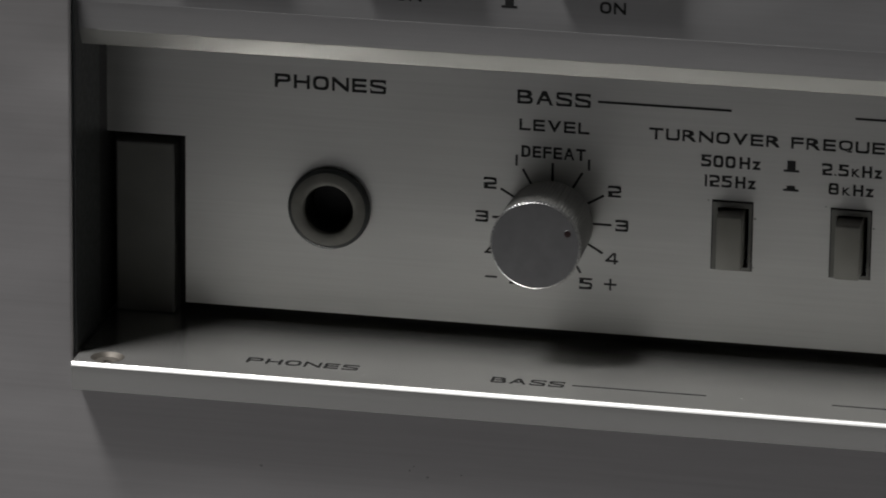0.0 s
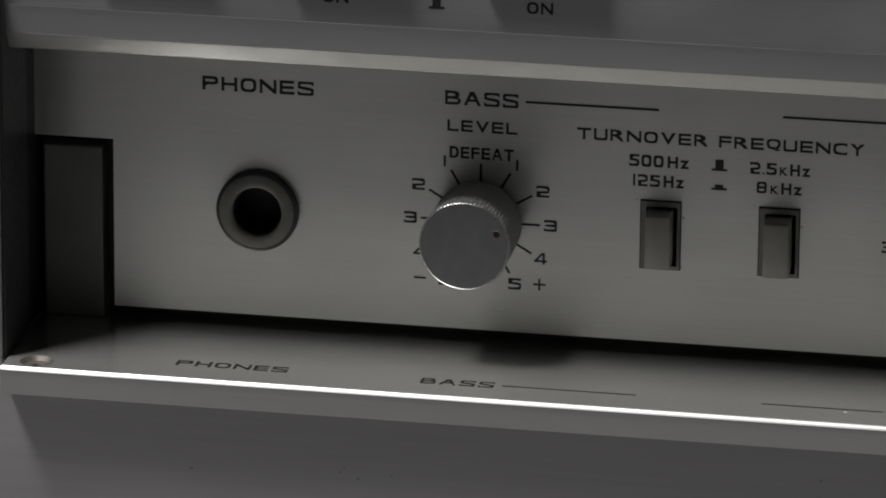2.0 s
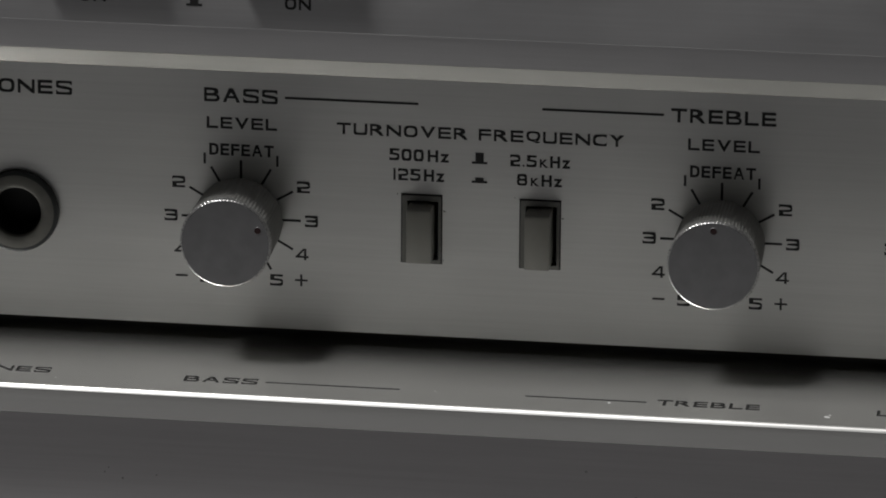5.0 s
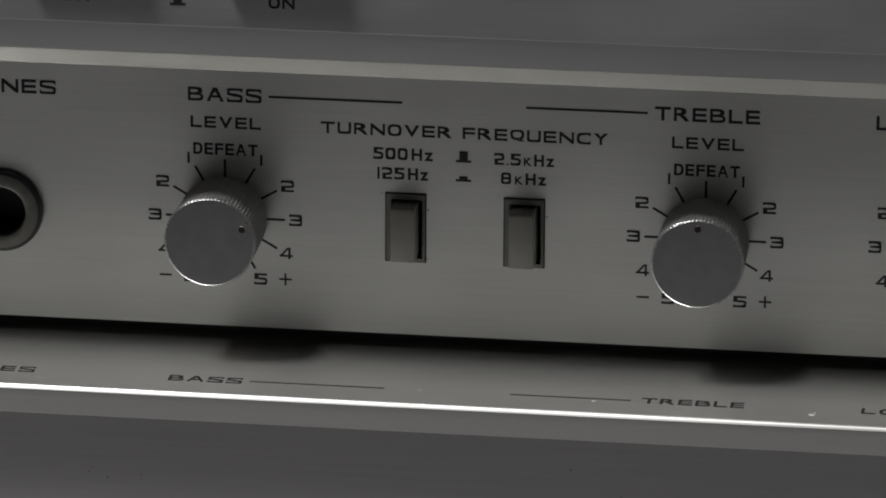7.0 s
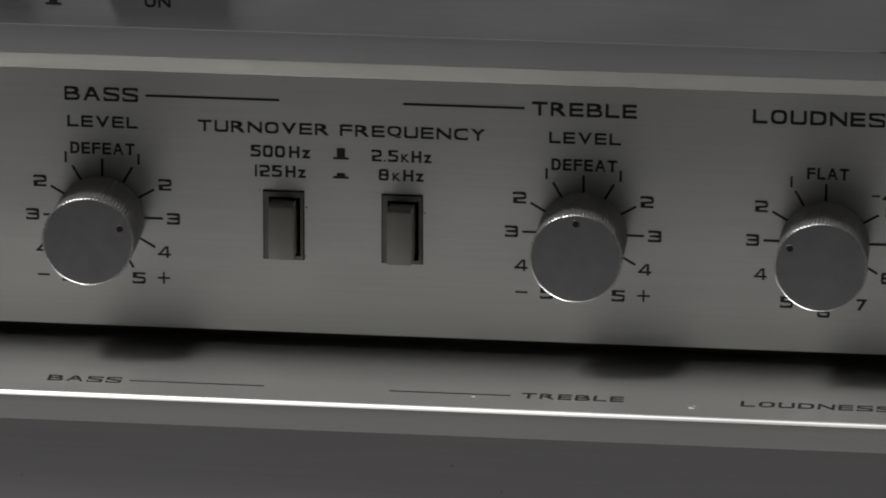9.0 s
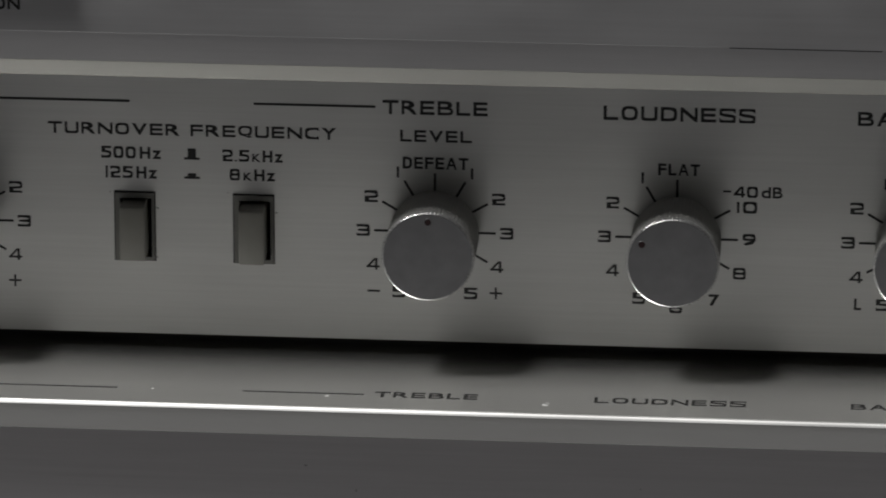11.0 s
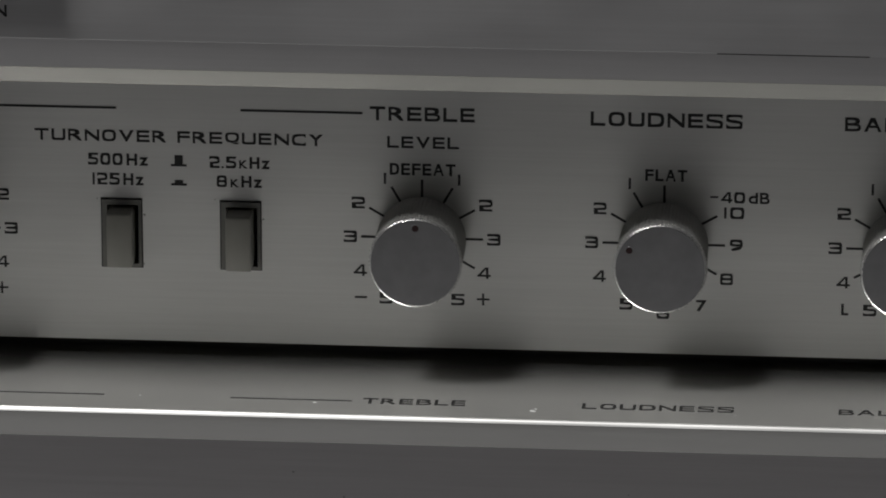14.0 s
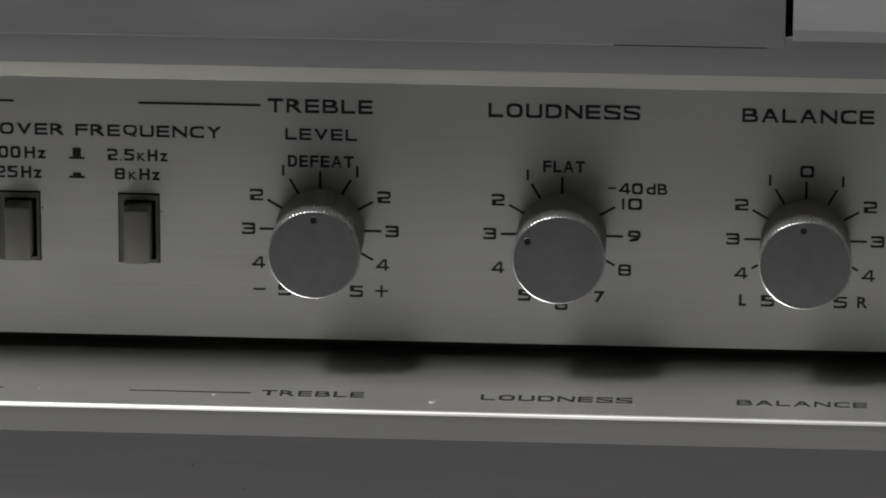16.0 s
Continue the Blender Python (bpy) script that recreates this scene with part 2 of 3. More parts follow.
def flat_word(text, x0, x1, y0, y1, z, parent, mat):
    """Printed text on a level face, its feet towards the front."""
    b = bmesh.new()
    letters(b, text, x0, x1, y0, y1, 0.026, lambda x, yy: (x, yy, z))
    return part("lettering", b, mat, parent)


def stroke(points, width, parent, y=-0.04, name="mark", mat=None):
    """A printed line between two points (x, z)."""
    (xa, za), (xb, zb) = points
    d = Vector((xb - xa, 0, zb - za)).normalized()
    n = Vector((-d.z, 0, d.x)) * width / 2
    b = bmesh.new()
    a, c = Vector((xa, y, za)), Vector((xb, y, zb))
    b.faces.new([b.verts.new(v) for v in (a + n, c + n, c - n, a - n)])
    return part(name, b, mat or INK, parent)


# ---- the room ----
def room_wall(name, x0, x1, y0, y1, z0, z1, mat, label, cat):
    return tagged(part(name, box(x0, x1, y0, y1, z0, z1), mat), label, cat, kind="structure")


room_wall("wall_north", -1500, 1500, 500, 560, -800, 2450, PLASTER, "plain grey plaster wall behind the receiver", "wall")
room_wall("wall_south", -1500, 1500, -2060, -2000, -800, 2450, PLASTER, "plain grey plaster wall", "wall")
room_wall("wall_west", -1560, -1500, -2060, 560, -800, 2450, PLASTER, "plain grey plaster wall", "wall")
room_wall("wall_east", 1500, 1560, -2060, 560, -800, 2450, PLASTER, "plain grey plaster wall", "wall")
room_wall("ceiling", -1560, 1560, -2060, 560, 2450, 2510, PLASTER, "plain grey ceiling", "ceiling")
room_wall("floor", -1560, 1560, -2060, 560, -860, -800, WOOD, "plain grey laminate floor", "floor")

room_wall("table_top", -500, 700, -420, 420, -110, -72, WOOD, "plain grey laminate shelf under the receiver", "shelf")
room_wall("table_plinth", -460, 660, -380, 400, -800, -110, WOOD, "plain grey laminate plinth under the shelf", "plinth")

# ---- the receiver ----
receiver = new("stereo_receiver")
receiver.empty_display_size = 0.01
receiver.location = (0, 0, 0)
tagged(receiver, "silver brushed-aluminium stereo receiver with recessed tone controls", "receiver")

XL, XR = -58.12, 300.0        # the recess, between its side walls
FRONT = -17.7                # face of the end plates and of the lower fascia
LEDGE_Z = -16.5

case = part("case", box(-78, 322, 4, 300, -62, 98, 1.0), CASE, receiver, "black painted metal case")


for fx, fy in ((-50, 30), (294, 30), (-50, 270), (294, 270)):
    b = box(fx - 15, fx + 15, fy - 15, fy + 15, -72, -61, 2.0)
    part("foot", b, CASE, receiver, "black rubber foot")


def control_panel():
    """The recessed panel: a sheet with a notch, a jack hole and two switch openings."""
    xs = [XL, -47.75, -35.8, -21.8, 21.1, 25.45, 36.14, 40.49, XR]
    zs = [-14.45, -7.0, -4.25, 3.8, 7.0, 7.9, 26.0]
    b = bmesh.new()
    grid = {(i, k): b.verts.new((x, 0, z)) for i, x in enumerate(xs) for k, z in enumerate(zs)}
    for i in range(len(xs) - 1):
        for k in range(len(zs) - 1):
            x, z = (xs[i] + xs[i + 1]) / 2, (zs[k] + zs[k + 1]) / 2
            if x < -47.75 and z < 7.9:
                continue
            if -35.8 < x < -21.8 and -7 < z < 7:
                continue
            if (21.1 < x < 25.45 or 36.14 < x < 40.49) and -4.25 < z < 3.8:
                continue
            b.faces.new((grid[i, k], grid[i + 1, k], grid[i + 1, k + 1], grid[i, k + 1]))
    n = 64
    inner, outer = [], []
    for k in range(n):
        a = math.tau * (k + 0.5) / n
        c, s = math.cos(a), math.sin(a)
        g = 7.0 / max(abs(c), abs(s))
        inner.append(b.verts.new((-28.8 + 4.6 * c, 0, 4.6 * s)))
        outer.append(b.verts.new((-28.8 + g * c, 0, g * s)))
    for k in range(n):
        j = (k + 1) % n
        b.faces.new((inner[k], inner[j], outer[j], outer[k]))
    for sx, sz, k in ((1, 1, n // 8), (-1, 1, 3 * n // 8), (-1, -1, 5 * n // 8), (1, -1, 7 * n // 8)):
        b.faces.new((outer[k - 1], outer[k % n], b.verts.new((-28.8 + 7 * sx, 0, 7 * sz))))
    got = bmesh.ops.extrude_face_region(b, geom=b.faces[:])
    for v in got["geom"]:
        if isinstance(v, bmesh.types.BMVert):
            v.co.y += 1.5
    return part("control_panel", b, PANEL, receiver, "brushed aluminium control panel with black printed scales")


panel = control_panel()
part("panel_backing", box(XL + 0.3, XR - 0.3, 9.0, 10.0, -20, 26), BLACK, receiver, "black inner chassis")


# end plates, lips and ledge
def faceplate():
    """The U of the front: two end plates and the lower fascia in one sheet."""
    outline = [(-78, -62), (322, -62), (322, 98), (XR, 98), (XR, -19), (XL, -19), (XL, 98), (-78, 98)]
    b = bmesh.new()
    front = b.faces.new([b.verts.new((x, FRONT, z)) for x, z in outline])
    got = bmesh.ops.extrude_face_region(b, geom=[front])
    for v in got["geom"]:
        if isinstance(v, bmesh.types.BMVert):
            v.co.y = 4.0
    rim = [e for e in b.edges if all(abs(v.co.y - FRONT) < 1e-4 for v in e.verts)]
    bmesh.ops.bevel(b, geom=rim, offset=0.55, segments=4, affect="EDGES", profile=0.5)
    return part("faceplate", b, FACE, receiver, "brushed aluminium faceplate round the recess", smooth=True)


faceplate()
# thin sheet whose dark colour stands in for shade on the recess's side wall
part("shaded_side_wall", box(XL - 0.01, XL + 0.45, FRONT + 0.6, -5.2, LEDGE_Z, 97.5, 0.1), WALL_IN, receiver, "side wall of the recess, coloured dark for its shade")

# flat black sheet added for the dark of the gap behind the wall
part("wall_gap_shade", box(XL - 0.01, XL + 0.05, -5.2, 8.8, LEDGE_Z, 25.5), BLACK, receiver, "flat black sheet for the shaded gap behind the side wall")

SCREW_X, SCREW_Y, SCREW_R = -53.5, -18.0, 2.15


def ledge_sheet():
    """The ledge drawn out along x, its top pierced for the countersunk screw."""
    x0, x1, back = -57.45, XR - 0.1, 8.5
    b = bar([(back, LEDGE_Z), (-20.62, LEDGE_Z), (-20.92, LEDGE_Z - 0.33), (-20.97, LEDGE_Z - 0.75), (-21.01, LEDGE_Z - 1.3), (-21.03, LEDGE_Z - 2.1), (-21.03, -20.06), (-20.95, -20.1),
             (FRONT - 0.05, -20.1), (FRONT - 0.05, -18.9), (back, -18.9)], x0, x1)
    top = [f for f in b.faces if all(abs(v.co.z - LEDGE_Z) < 1e-4 for v in f.verts)]
    bmesh.ops.delete(b, geom=top, context="FACES_ONLY")
    g = 2.4
    xs, ys = (x0, SCREW_X - g, SCREW_X + g, x1), (-20.62, SCREW_Y - g, SCREW_Y + g, back)
    for i in range(3):
        for k in range(3):
            if (i, k) != (1, 1):
                b.faces.new([b.verts.new((x, y, LEDGE_Z)) for x, y in ((xs[i], ys[k]), (xs[i + 1], ys[k]), (xs[i + 1], ys[k + 1]), (xs[i], ys[k + 1]))])
    n = 64
    rings = [[], []]
    for k in range(n):
        c, sn = math.cos(math.tau * k / n), math.sin(math.tau * k / n)
        e = g / max(abs(c), abs(sn))
        for ring, r, z in zip(rings, (e, SCREW_R), (LEDGE_Z, LEDGE_Z)):
            ring.append(b.verts.new((SCREW_X + r * c, SCREW_Y + r * sn, z)))
    for p, q in zip(rings, rings[1:]):
        for k in range(n):
            m = (k + 1) % n
            b.faces.new((p[k], p[m], q[m], q[k]))
    return part("ledge", b, LEDGE, receiver, "brushed aluminium ledge with worn printing", smooth=True)


ledge = ledge_sheet()
part("bright_edge", bar([(-20.47, LEDGE_Z + 0.012), (-20.62, LEDGE_Z - 0.02), (-20.77, LEDGE_Z - 0.11), (-20.89, LEDGE_Z - 0.25), (-20.965, LEDGE_Z - 0.46), (-20.7, LEDGE_Z - 0.6), (-20.4, LEDGE_Z - 0.2)], -57.47, XR - 0.07),
     BRIGHT, ledge, "polished front edge", smooth=True)

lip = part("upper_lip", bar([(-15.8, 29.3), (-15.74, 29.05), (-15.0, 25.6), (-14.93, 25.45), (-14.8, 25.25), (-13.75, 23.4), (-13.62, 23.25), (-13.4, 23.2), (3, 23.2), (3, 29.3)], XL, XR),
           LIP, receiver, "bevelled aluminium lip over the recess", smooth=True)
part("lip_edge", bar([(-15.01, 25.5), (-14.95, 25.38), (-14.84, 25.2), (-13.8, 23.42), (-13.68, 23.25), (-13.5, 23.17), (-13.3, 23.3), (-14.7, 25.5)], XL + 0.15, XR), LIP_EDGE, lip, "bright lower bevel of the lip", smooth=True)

upper = part("upper_fascia", box(XL, 118.6, -15.95, 3, 29.32, 98, 0.12), FASCIA, receiver, "brushed aluminium upper faceplate")
part("key_strip", bar([(-16.08, 30.7), (-15.8, 29.28), (-8.0, 29.28), (-8.0, 30.7)], 118.6, XR), LIP, receiver, "brushed aluminium strip under the wide key")
part("key_slot", box(118.6, XR, -9.0, 3.0, 30.7, 98), BLACK, receiver, "black slot round the wide key")
part("wide_key", bar([(-16.7, 31.85), (-16.7, 70), (-9, 70), (-9, 30.45), (-16.52, 30.45)], 119.5, 180.0), SILVER, receiver, "wide satin silver key")

# hinge arm standing in the notch
part("hinge_arm", box(-57.2, -49.45, 0.9, 6.5, LEDGE_Z + 0.02, 6.4, 0.25), ARM, receiver, "dark grey metal arm in the notch")


def jack():
    j = part("headphone_jack", lathe([(4.7, 1.2), (5.28, 0.05), (5.3, -0.72), (5.22, -0.95), (5.0, -1.1), (4.4, -1.17), (3.95, -1.24), (3.5, -1.24), (3.3, -1.16), (3.16, -0.95), (3.1, -0.5)], -28.8, -0.3),
             NUT, receiver, "worn grey headphone jack collar", smooth=True)
    # ring added in a dark colour for the shadow along the collar's side
    part("collar_edge", lathe([(5.2, 0.1), (5.32, 0.0), (5.33, -0.78), (5.24, -1.0), (5.02, -1.14), (4.85, -1.15), (4.8, -1.0)], -28.8, -0.3), WALL_IN, j, "outer edge of the collar, coloured dark for its shadow", smooth=True)
    part("socket", lathe([(3.105, -0.6), (3.0, 0.8), (2.85, 9.0), (0, 9.0)], -28.8, -0.3, 48), BLACK, j, "black socket bore", smooth=True)


jack()


def knurled(x, teeth, rings):
    """A turned band with fine teeth round the axis at x; rings of (y, radius, depth of the teeth)."""
    b = bmesh.new()
    made = []
    for y, r, d in rings:
        ring = []
        for k in range(teeth * 4):
            a = math.tau * k / (teeth * 4)
            rr = r - d * (0, 0.45, 1, 0.45)[k % 4]
            ring.append(b.verts.new((x + rr * math.sin(a), y, rr * math.cos(a))))
        made.append(ring)
    m = teeth * 4
    for p, q in zip(made, made[1:]):
        for k in range(m):
            b.faces.new((p[k], p[(k + 1) % m], q[(k + 1) % m], q[k]))
    return b


def knob(x, angle, proud=0.0):
    """A knurled cylinder with a polished rim, a satin cap and a recessed dot."""
    n = 76
    b = knurled(x, n, ((-0.35, 5.3, 0.0), (-0.5, 5.55, 0.0), (-0.9, 5.6, 0.1), (-9.6, 5.74, 0.1), (-9.8, 5.76, 0.1)))
    k = part("knob", b, SKIRT, receiver, "knurled aluminium rotary knob")
    part("rim", knurled(x, n, ((-9.62, 5.6, 0.0), (-9.68, 5.83, 0.13), (-10.06, 5.85, 0.13), (-10.27, 5.73, 0.055), (-10.39, 5.54, 0.0), (-10.2, 5.45, 0.0))), RIM, k, "bright knurled rim")
    a = radians(angle)
    part("cap", lathe([(5.52, -10.0), (5.5, -10.375), (3.0, -10.4), (0, -10.41)], x, 0, 96), CAP, k, "flat satin grey cap", smooth=True)
    dx, dz = x + 4.5 * math.sin(a), 4.5 * math.cos(a)
    part("pointer_dot", lathe([(0.43, -10.3), (0.42, -10.42), (0.34, -10.425), (0.0, -10.42)], dx, dz, 24), DOT, k, "dark red pointer dot", smooth=True)
    part("dot_edge", lathe([(0.42, -10.3), (0.43, -10.43), (0.47, -10.44), (0.5, -10.415), (0.5, -10.3)], dx, dz, 24), CAP, k, "thin raised edge of the dot", smooth=True)
    k.location.x, k.location.y = -0.35 * proud * MM, -proud * MM
    return k


def tick(x, angle, r0=5.3, r1=7.66):
    s, c = math.sin(radians(angle)), math.cos(radians(angle))
    stroke(((x + r0 * s, r0 * c), (x + r1 * s, r1 * c)), 0.31, panel, name="scale_mark")


def four(cx, cz, w, h):
    """A 4 of three straight strokes: the slope, the bar and the stem."""
    t = 0.15
    sx, bz = cx + 0.24 * w, cz - 0.22 * h
    b = bmesh.new()
    for corners in (((sx - t, cz + h / 2), (sx + t, cz + h / 2), (sx + t, cz - h / 2), (sx - t, cz - h / 2)),
                    ((cx - w / 2, bz + t * 0.9), (cx + w / 2, bz + t * 0.9), (cx + w / 2, bz - t * 0.9), (cx - w / 2, bz - t * 0.9)),
                    ((sx - t - 0.12, cz + h / 2), (sx + 0.05, cz + h / 2), (cx - w / 2 + 0.36, bz), (cx - w / 2, bz))):
        b.faces.new([b.verts.new((x, -0.04 - 0.003 * len(b.faces), z)) for x, z in corners])
    return part("numeral", b, INK, panel)


def numeral(text, cx, cz, w=1.68, h=1.52, bold=0.032):
    if text == "4":
        return four(cx, cz, w, h)
    word(text, cx - w / 2, cx + w / 2, cz - h / 2, cz + h / 2, panel, bold=bold, name="numeral")


def one(cx, cz):
    stroke(((cx, cz - 0.72), (cx, cz + 0.72)), 0.3, panel, name="numeral")


def dial(x, angles):
    for a in angles:
        tick(x, a)


BASS_X, TREBLE_X, LOUD_X, BAL_X = 0.0, 60.95, 91.25, 121.65
for kx, ka in ((BASS_X, 66.0), (TREBLE_X, 0.0), (LOUD_X, -58.5), (BAL_X, -3.5)):
    knob(kx, ka, 0.4 if kx == BASS_X else 0.0)
for kx in (BASS_X, TREBLE_X):
    dial(kx, (-90, -60, -30, 0, 30, 60, 90, 120, 150))
    for s in (-1, 1):
        one(kx + s * 4.65, 7.72)
        numeral("2", kx + s * 8.0, 4.46)
        numeral("3", kx + s * 9.02, 0.0)
        numeral("4", kx + s * 7.8, -4.42)
        numeral("5", kx + s * 4.52, -8.0)
    stroke(((kx - 8.5, -7.98), (kx - 6.95, -7.98)), 0.26, panel, name="minus_sign")
    stroke(((kx + 6.9, -7.88), (kx + 8.5, -7.88)), 0.26, panel, name="plus_sign")
    stroke(((kx + 7.69, -7.1), (kx + 7.69, -8.68)), 0.26, panel, y=-0.045, name="plus_sign")
    word("LEVEL", kx - 4.36, kx + 4.64, 11.72, 13.24, panel)
    word("DEFEAT", kx - 4.05, kx + 4.2, 8.2, 9.75, panel, bold=0.032)
dial(LOUD_X, (-90, -60, -30, 0, 60, 90, 120, 150))
one(LOUD_X - 4.33, 7.8)
for tx, nx, nz, nw in (("2", -8.0, 4.46, 1.62), ("3", -9.02, 0, 1.62), ("4", -8.0, -4.42, 1.62), ("5", -4.63, -8.0, 1.62), ("6", 0, -9.1, 1.62),
                       ("7", 4.8, -8.0, 1.35), ("8", 7.9, -4.42, 1.62), ("9", 9.05, 0.05, 1.62)):
    numeral(tx, LOUD_X + nx, nz, nw)
one(LOUD_X + 7.62, 4.26)
numeral("0", LOUD_X + 9.1, 4.26, 1.75)
word("FLAT", 88.84, 94.05, 8.2, 9.72, panel, bold=0.032)
stroke(((96.96, 6.3), (97.95, 6.3)), 0.24, panel, name="minus_sign")
word("", 0, 0, 0, 0, panel, pieces=[("0", 99.93, 101.3, 5.55, 7.0), ("dB", 101.75, 104.36, 5.55, 7.0)])
four(99.02, 6.27, 1.45, 1.45)
dial(BAL_X, (-150, -120, -90, -60, -30, 0, 30, 60, 90, 120, 150))
numeral("0", BAL_X + 0.05, 8.98, 1.75)
for s in (-1, 1):
    one(BAL_X + s * 4.53, 7.75)
    numeral("2", BAL_X + s * 8.0, 4.5)
    numeral("3", BAL_X + s * 9.02, 0.0)
    numeral("4", BAL_X + s * 7.95, -4.47)
    numeral("5", BAL_X + s * 4.55, -8.05)
numeral("L", BAL_X - 7.67, -8.02, 0.9)
numeral("R", BAL_X + 7.3, -8.0, 1.3)

word("PHONES", -36.05, -21.6, 15.2, 17.03, panel)
word("BASS", -4.68, 4.72, 15.2, 17.03, panel, bold=0.032)
word("TREBLE", 54.4, 67.55, 15.25, 17.06, panel, bold=0.032)
word("LOUDNESS", 81.96, 100.83, 15.2, 17.05, panel, bold=0.032)
word("BALANCE", 113.5, 129.86, 15.24, 17.04, panel, bold=0.032)
word("TURNOVER", 12.25, 28.85, 11.7, 13.22, panel)
word("FREQUENCY", 30.25, 48.58, 11.7, 13.22, panel)
stroke(((5.65, 16.1), (22.6, 16.1)), 0.3, panel, name="rule")
stroke(((38.23, 16.14), (53.5, 16.14)), 0.3, panel, name="rule")
word("", 0, 0, 0, 0, panel, pieces=[("500", 18.94, 23.3, 8.6, 10.16), ("Hz", 23.8, 26.53, 8.6, 10.16)])
word("", 0, 0, 0, 0, panel, pieces=[("25", 20.05, 22.9, 6.02, 7.58), ("Hz", 23.34, 25.96, 6.02, 7.58)])
stroke(((19.6, 6.02), (19.6, 7.58)), 0.28, panel, name="numeral")
word("", 0, 0, 0, 0, panel, pieces=[("2.5", 34.25, 37.62, 8.54, 10.08), ("K", 38.0, 39.05, 8.55, 9.62), ("Hz", 39.3, 41.85, 8.54, 10.08)])
word("", 0, 0, 0, 0, panel, pieces=[("8", 35.13, 36.42, 6.06, 7.58), ("K", 36.89, 37.94, 6.06, 7.12), ("Hz", 38.24, 40.87, 6.06, 7.58)])


def state_icon(x, z, tall):
    stroke(((x - 0.98, z + 0.15), (x + 0.98, z + 0.15)), 0.3, panel, name="switch_icon")
    stroke(((x, z + 0.2), (x, z + (1.48 if tall else 0.72))), 1.05, panel, y=-0.045, name="switch_icon")


state_icon(30.38, 8.63, True)
state_icon(30.38, 6.12, False)


def frame_bars(x0, x1, z0, z1, inner, y0, y1):
    b = bmesh.new()
    a0, a1, c0, c1 = inner
    for q in ((x0, a0, z0, z1), (a1, x1, z0, z1), (a0, a1, c1, z1), (a0, a1, z0, c0)):
        box(q[0], q[1], y0, y1, q[2], q[3], 0, bm=b)
    return b


def push_switch(x, out):
    """A slim key with a sloped top edge in a thin frame; x is the frame's left side, out how far the key stands proud."""
    s = part("push_switch", frame_bars(x + 0.2, x + 5.14, -4.65, 4.15, (x + 0.85, x + 4.82, -4.25, 3.5), -0.35, 1.5), BEZEL, receiver, "grey plastic switch frame")
    b = bar([(8, -4.12), (-out, -4.12), (-out, 2.82), (-out + 0.25, 3.06), (8, 3.06)], x + 1.05, x + 4.22)
    bmesh.ops.bevel(b, geom=b.edges[:], offset=0.16, segments=2, affect="EDGES", profile=0.5)
    part("key", b, BUTTON, s, "grey plastic push key", smooth=True)
    part("gasket", frame_bars(x + 0.03, x + 5.3, -4.82, 4.33, (x + 0.5, x + 5.0, -4.4, 3.9), -0.05, 0.5), BLACK, s, "thin black outline of the frame")
    part("well", box(x + 0.7, x + 4.95, 8.0, 8.5, -4.2, 3.7), BLACK, s, "black well round the key")


push_switch(20.42, 2.6)
push_switch(35.46, 3.0)

# printing on the ledge
zt = LEDGE_Z + 0.03
flat_word("PHONES", -36.1, -21.7, -15.85, -13.9, zt, ledge, LEDGE_INK)
flat_word("BASS", -4.6, 4.72, -16.3, -14.25, zt, ledge, LEDGE_INK)
flat_word("TREBLE", 54.8, 67.6, -16.1, -14.1, zt, ledge, LEDGE_INK)
flat_word("LOUDNESS", 82.0, 100.75, -15.9, -13.9, zt, ledge, LEDGE_INK)
flat_word("BALANCE", 113.6, 129.7, -15.6, -13.7, zt, ledge, LEDGE_INK)


def ledge_rule(x0, x1):
    b = bmesh.new()
    b.faces.new([b.verts.new(v) for v in ((x0, -15.45, zt), (x1, -15.45, zt), (x1, -15.15, zt), (x0, -15.15, zt))])
    part("rule", b, LEDGE_INK, ledge)


ledge_rule(5.7, 22.65)
ledge_rule(38.4, 53.5)


def countersunk_screw(x, y):
    """A shallow dished head at the bottom of its countersunk hole."""
    b = lathe([(2.16, -0.01), (2.08, 0.05), (1.55, 0.5), (1.42, 0.47), (1.25, 0.42), (0.85, 0.5), (0.55, 0.56), (0.5, 0.8), (0, 0.8)], 0, 0, 40)
    for v in b.verts:
        v.co = Vector((x + v.co.x, y + v.co.z, LEDGE_Z - v.co.y))
    part("screw", b, STEEL, ledge, "countersunk steel screw head", smooth=True)


countersunk_screw(SCREW_X, SCREW_Y)

# printing on the upper faceplate, and the row of keys above it
word("ON", -17.2, -13.9, 32.03, 33.53, upper, y=-15.99)
word("ON", 8.36, 11.6, 32.03, 33.53, upper, y=-15.99)
stroke(((-3.88, 32.13), (-1.91, 32.13)), 0.3, upper, y=-15.99, name="switch_icon")
stroke(((-2.9, 32.18), (-2.9, 33.48)), 1.05, upper, y=-15.995, name="switch_icon")

for kx in (-46.6, -22.0, 2.6):
    part("rocker_key", box(kx, kx + 14.0, -17.95, -15.9, 36.2, 52.0, 0.2), SILVER, receiver, "silver rocker key")

part("seam", box(98.0, 116.4, -15.975, -15.9, 29.27, 29.37), BLACK, upper, "fine dark seam under the upper faceplate")


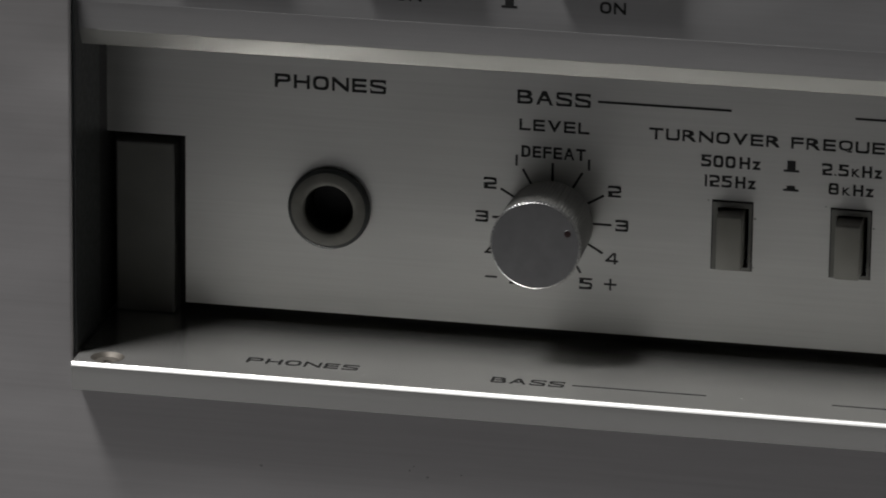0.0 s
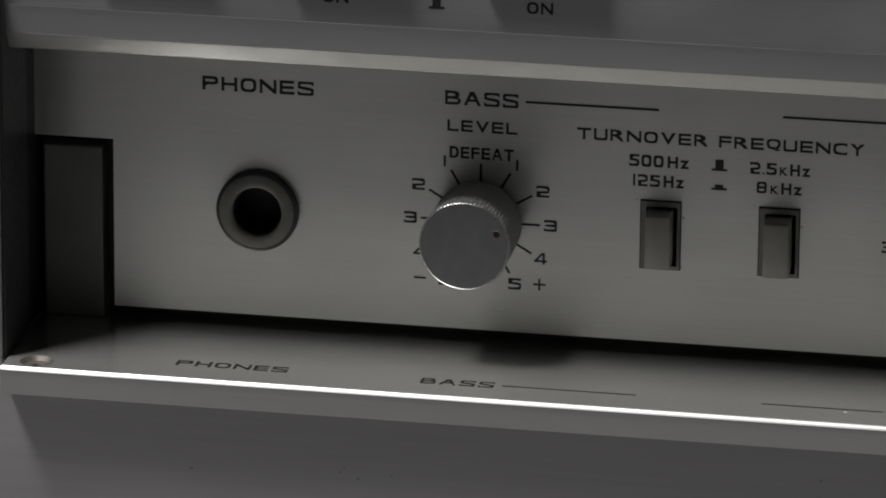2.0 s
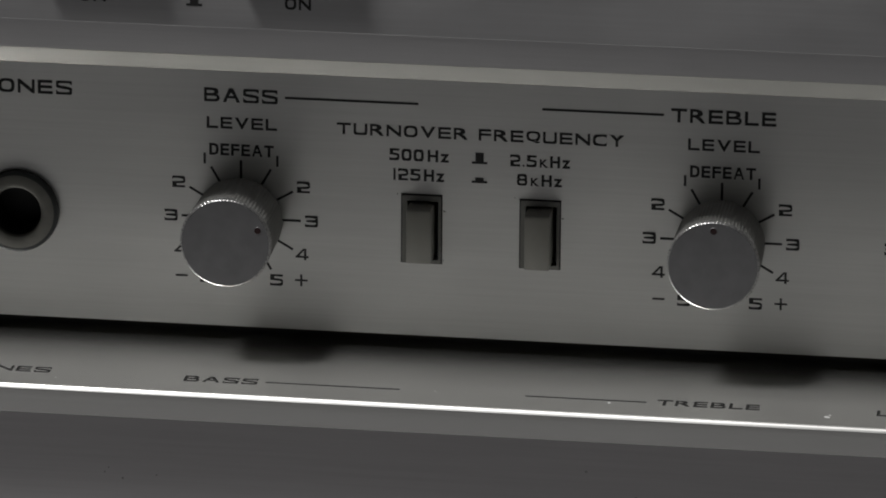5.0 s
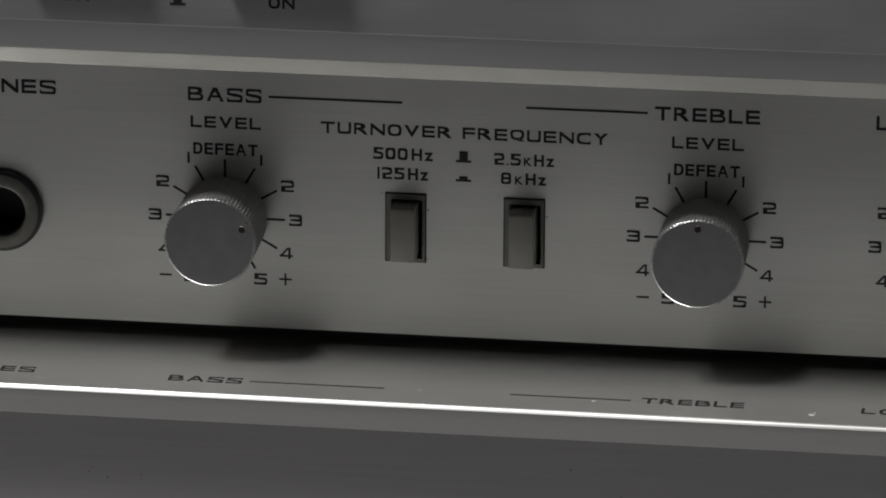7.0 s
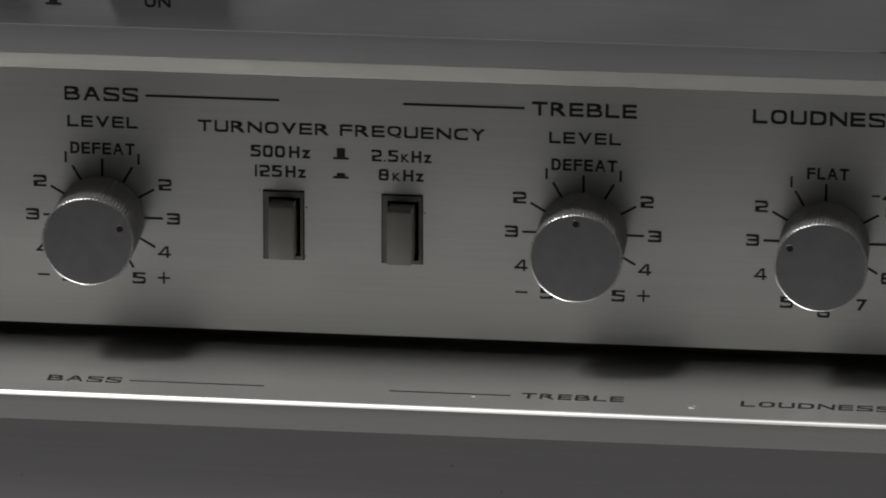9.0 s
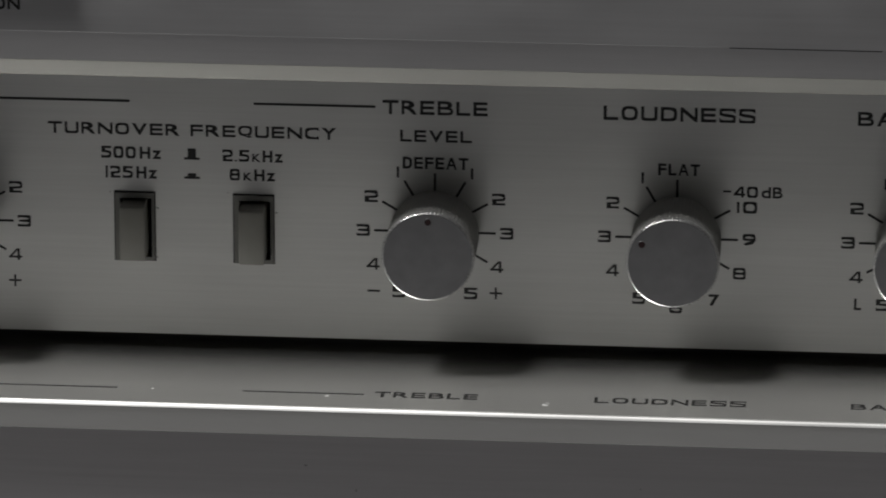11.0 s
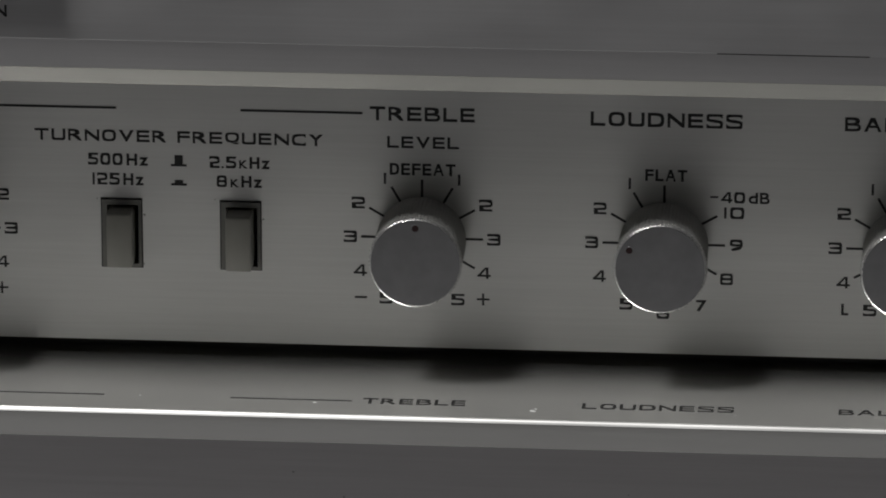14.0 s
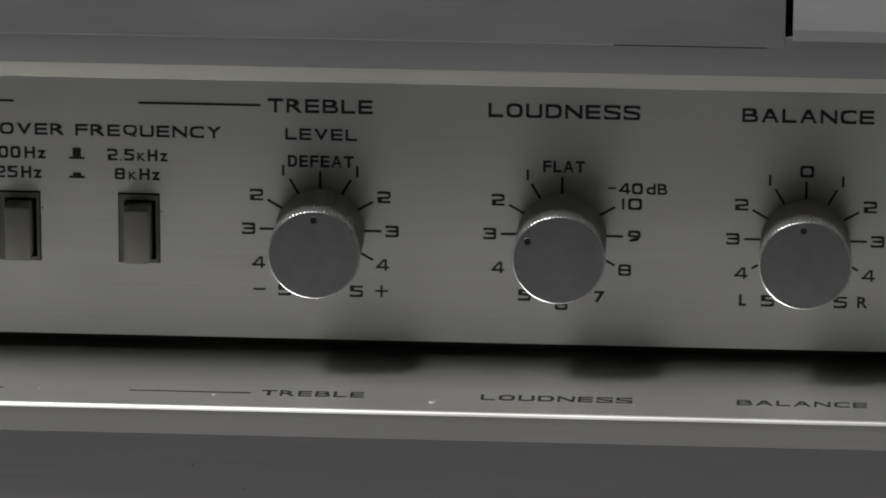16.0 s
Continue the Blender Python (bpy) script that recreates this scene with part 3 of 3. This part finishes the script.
# ---- wear: nicks in the ledge, specks on the lower faceplate, dust by the switches; a painted glint on the side wall ----
def blot(name, corners, mat, parent, label):
    b = bmesh.new()
    b.faces.new([b.verts.new(c) for c in corners])
    return part(name, b, mat, parent, label)


rng = random.Random(7)
for nx, ny, size in ((49.0, -16.3, 0.6), (75.95, -17.3, 0.75), (76.4, -16.6, 0.3), (27.1, -15.4, 0.3), (45.6, -12.6, 0.2), (-20.5, -17.6, 0.25), (101.0, -16.9, 0.22)):
    ring = []
    for k in range(7):
        a = math.tau * k / 7
        r = size * rng.uniform(0.35, 1.0)
        ring.append((nx + r * math.cos(a), ny + 0.8 * r * math.sin(a), LEDGE_Z + 0.02))
    blot("nick_or_glint", ring, BRIGHT, ledge, "small bright nick in the aluminium")
fascia_front = bpy.data.objects["faceplate"]
for sx, sz, size in ((-12.1, -29.3, 0.16), (-14.4, -28.6, 0.12), (-33.6, -29.5, 0.2), (46.4, -25.2, 0.16), (52.7, -28.3, 0.13), (-7.8, -28.7, 0.14), (-13.9, -28.0, 0.12), (88.0, -27.0, 0.1)):
    size *= 1.3
    ring = [(sx + size * rng.uniform(0.6, 1.1) * math.cos(math.tau * k / 7), FRONT - 0.015, sz + size * rng.uniform(0.6, 1.1) * math.sin(math.tau * k / 7)) for k in range(7)]
    blot("speck", ring, SMUDGE, fascia_front, "dark speck of dirt")
for sx, sz, size in ((25.95, 2.2, 0.16), (40.95, 2.0, 0.15), (25.85, -4.3, 0.12), (34.9, 4.4, 0.09), (20.0, 4.2, 0.1)):
    ring = [(sx + size * rng.uniform(0.4, 1.2) * math.cos(math.tau * k / 7), -0.03, sz + size * rng.uniform(0.4, 1.2) * math.sin(math.tau * k / 7)) for k in range(7)]
    blot("speck", ring, BEZEL, panel, "grey dust by the switch")
lining = bpy.data.objects["shaded_side_wall"]
# pale spot painted as the highlight of a tiny pin in the wall
blot("nick_or_glint", [(XL + 0.46, -15.3 + 0.22 * math.cos(math.tau * k / 9), 10.6 + 0.55 * math.sin(math.tau * k / 9)) for k in range(9)], STEEL, lining, "lighter spot painted as a small pin's glint")
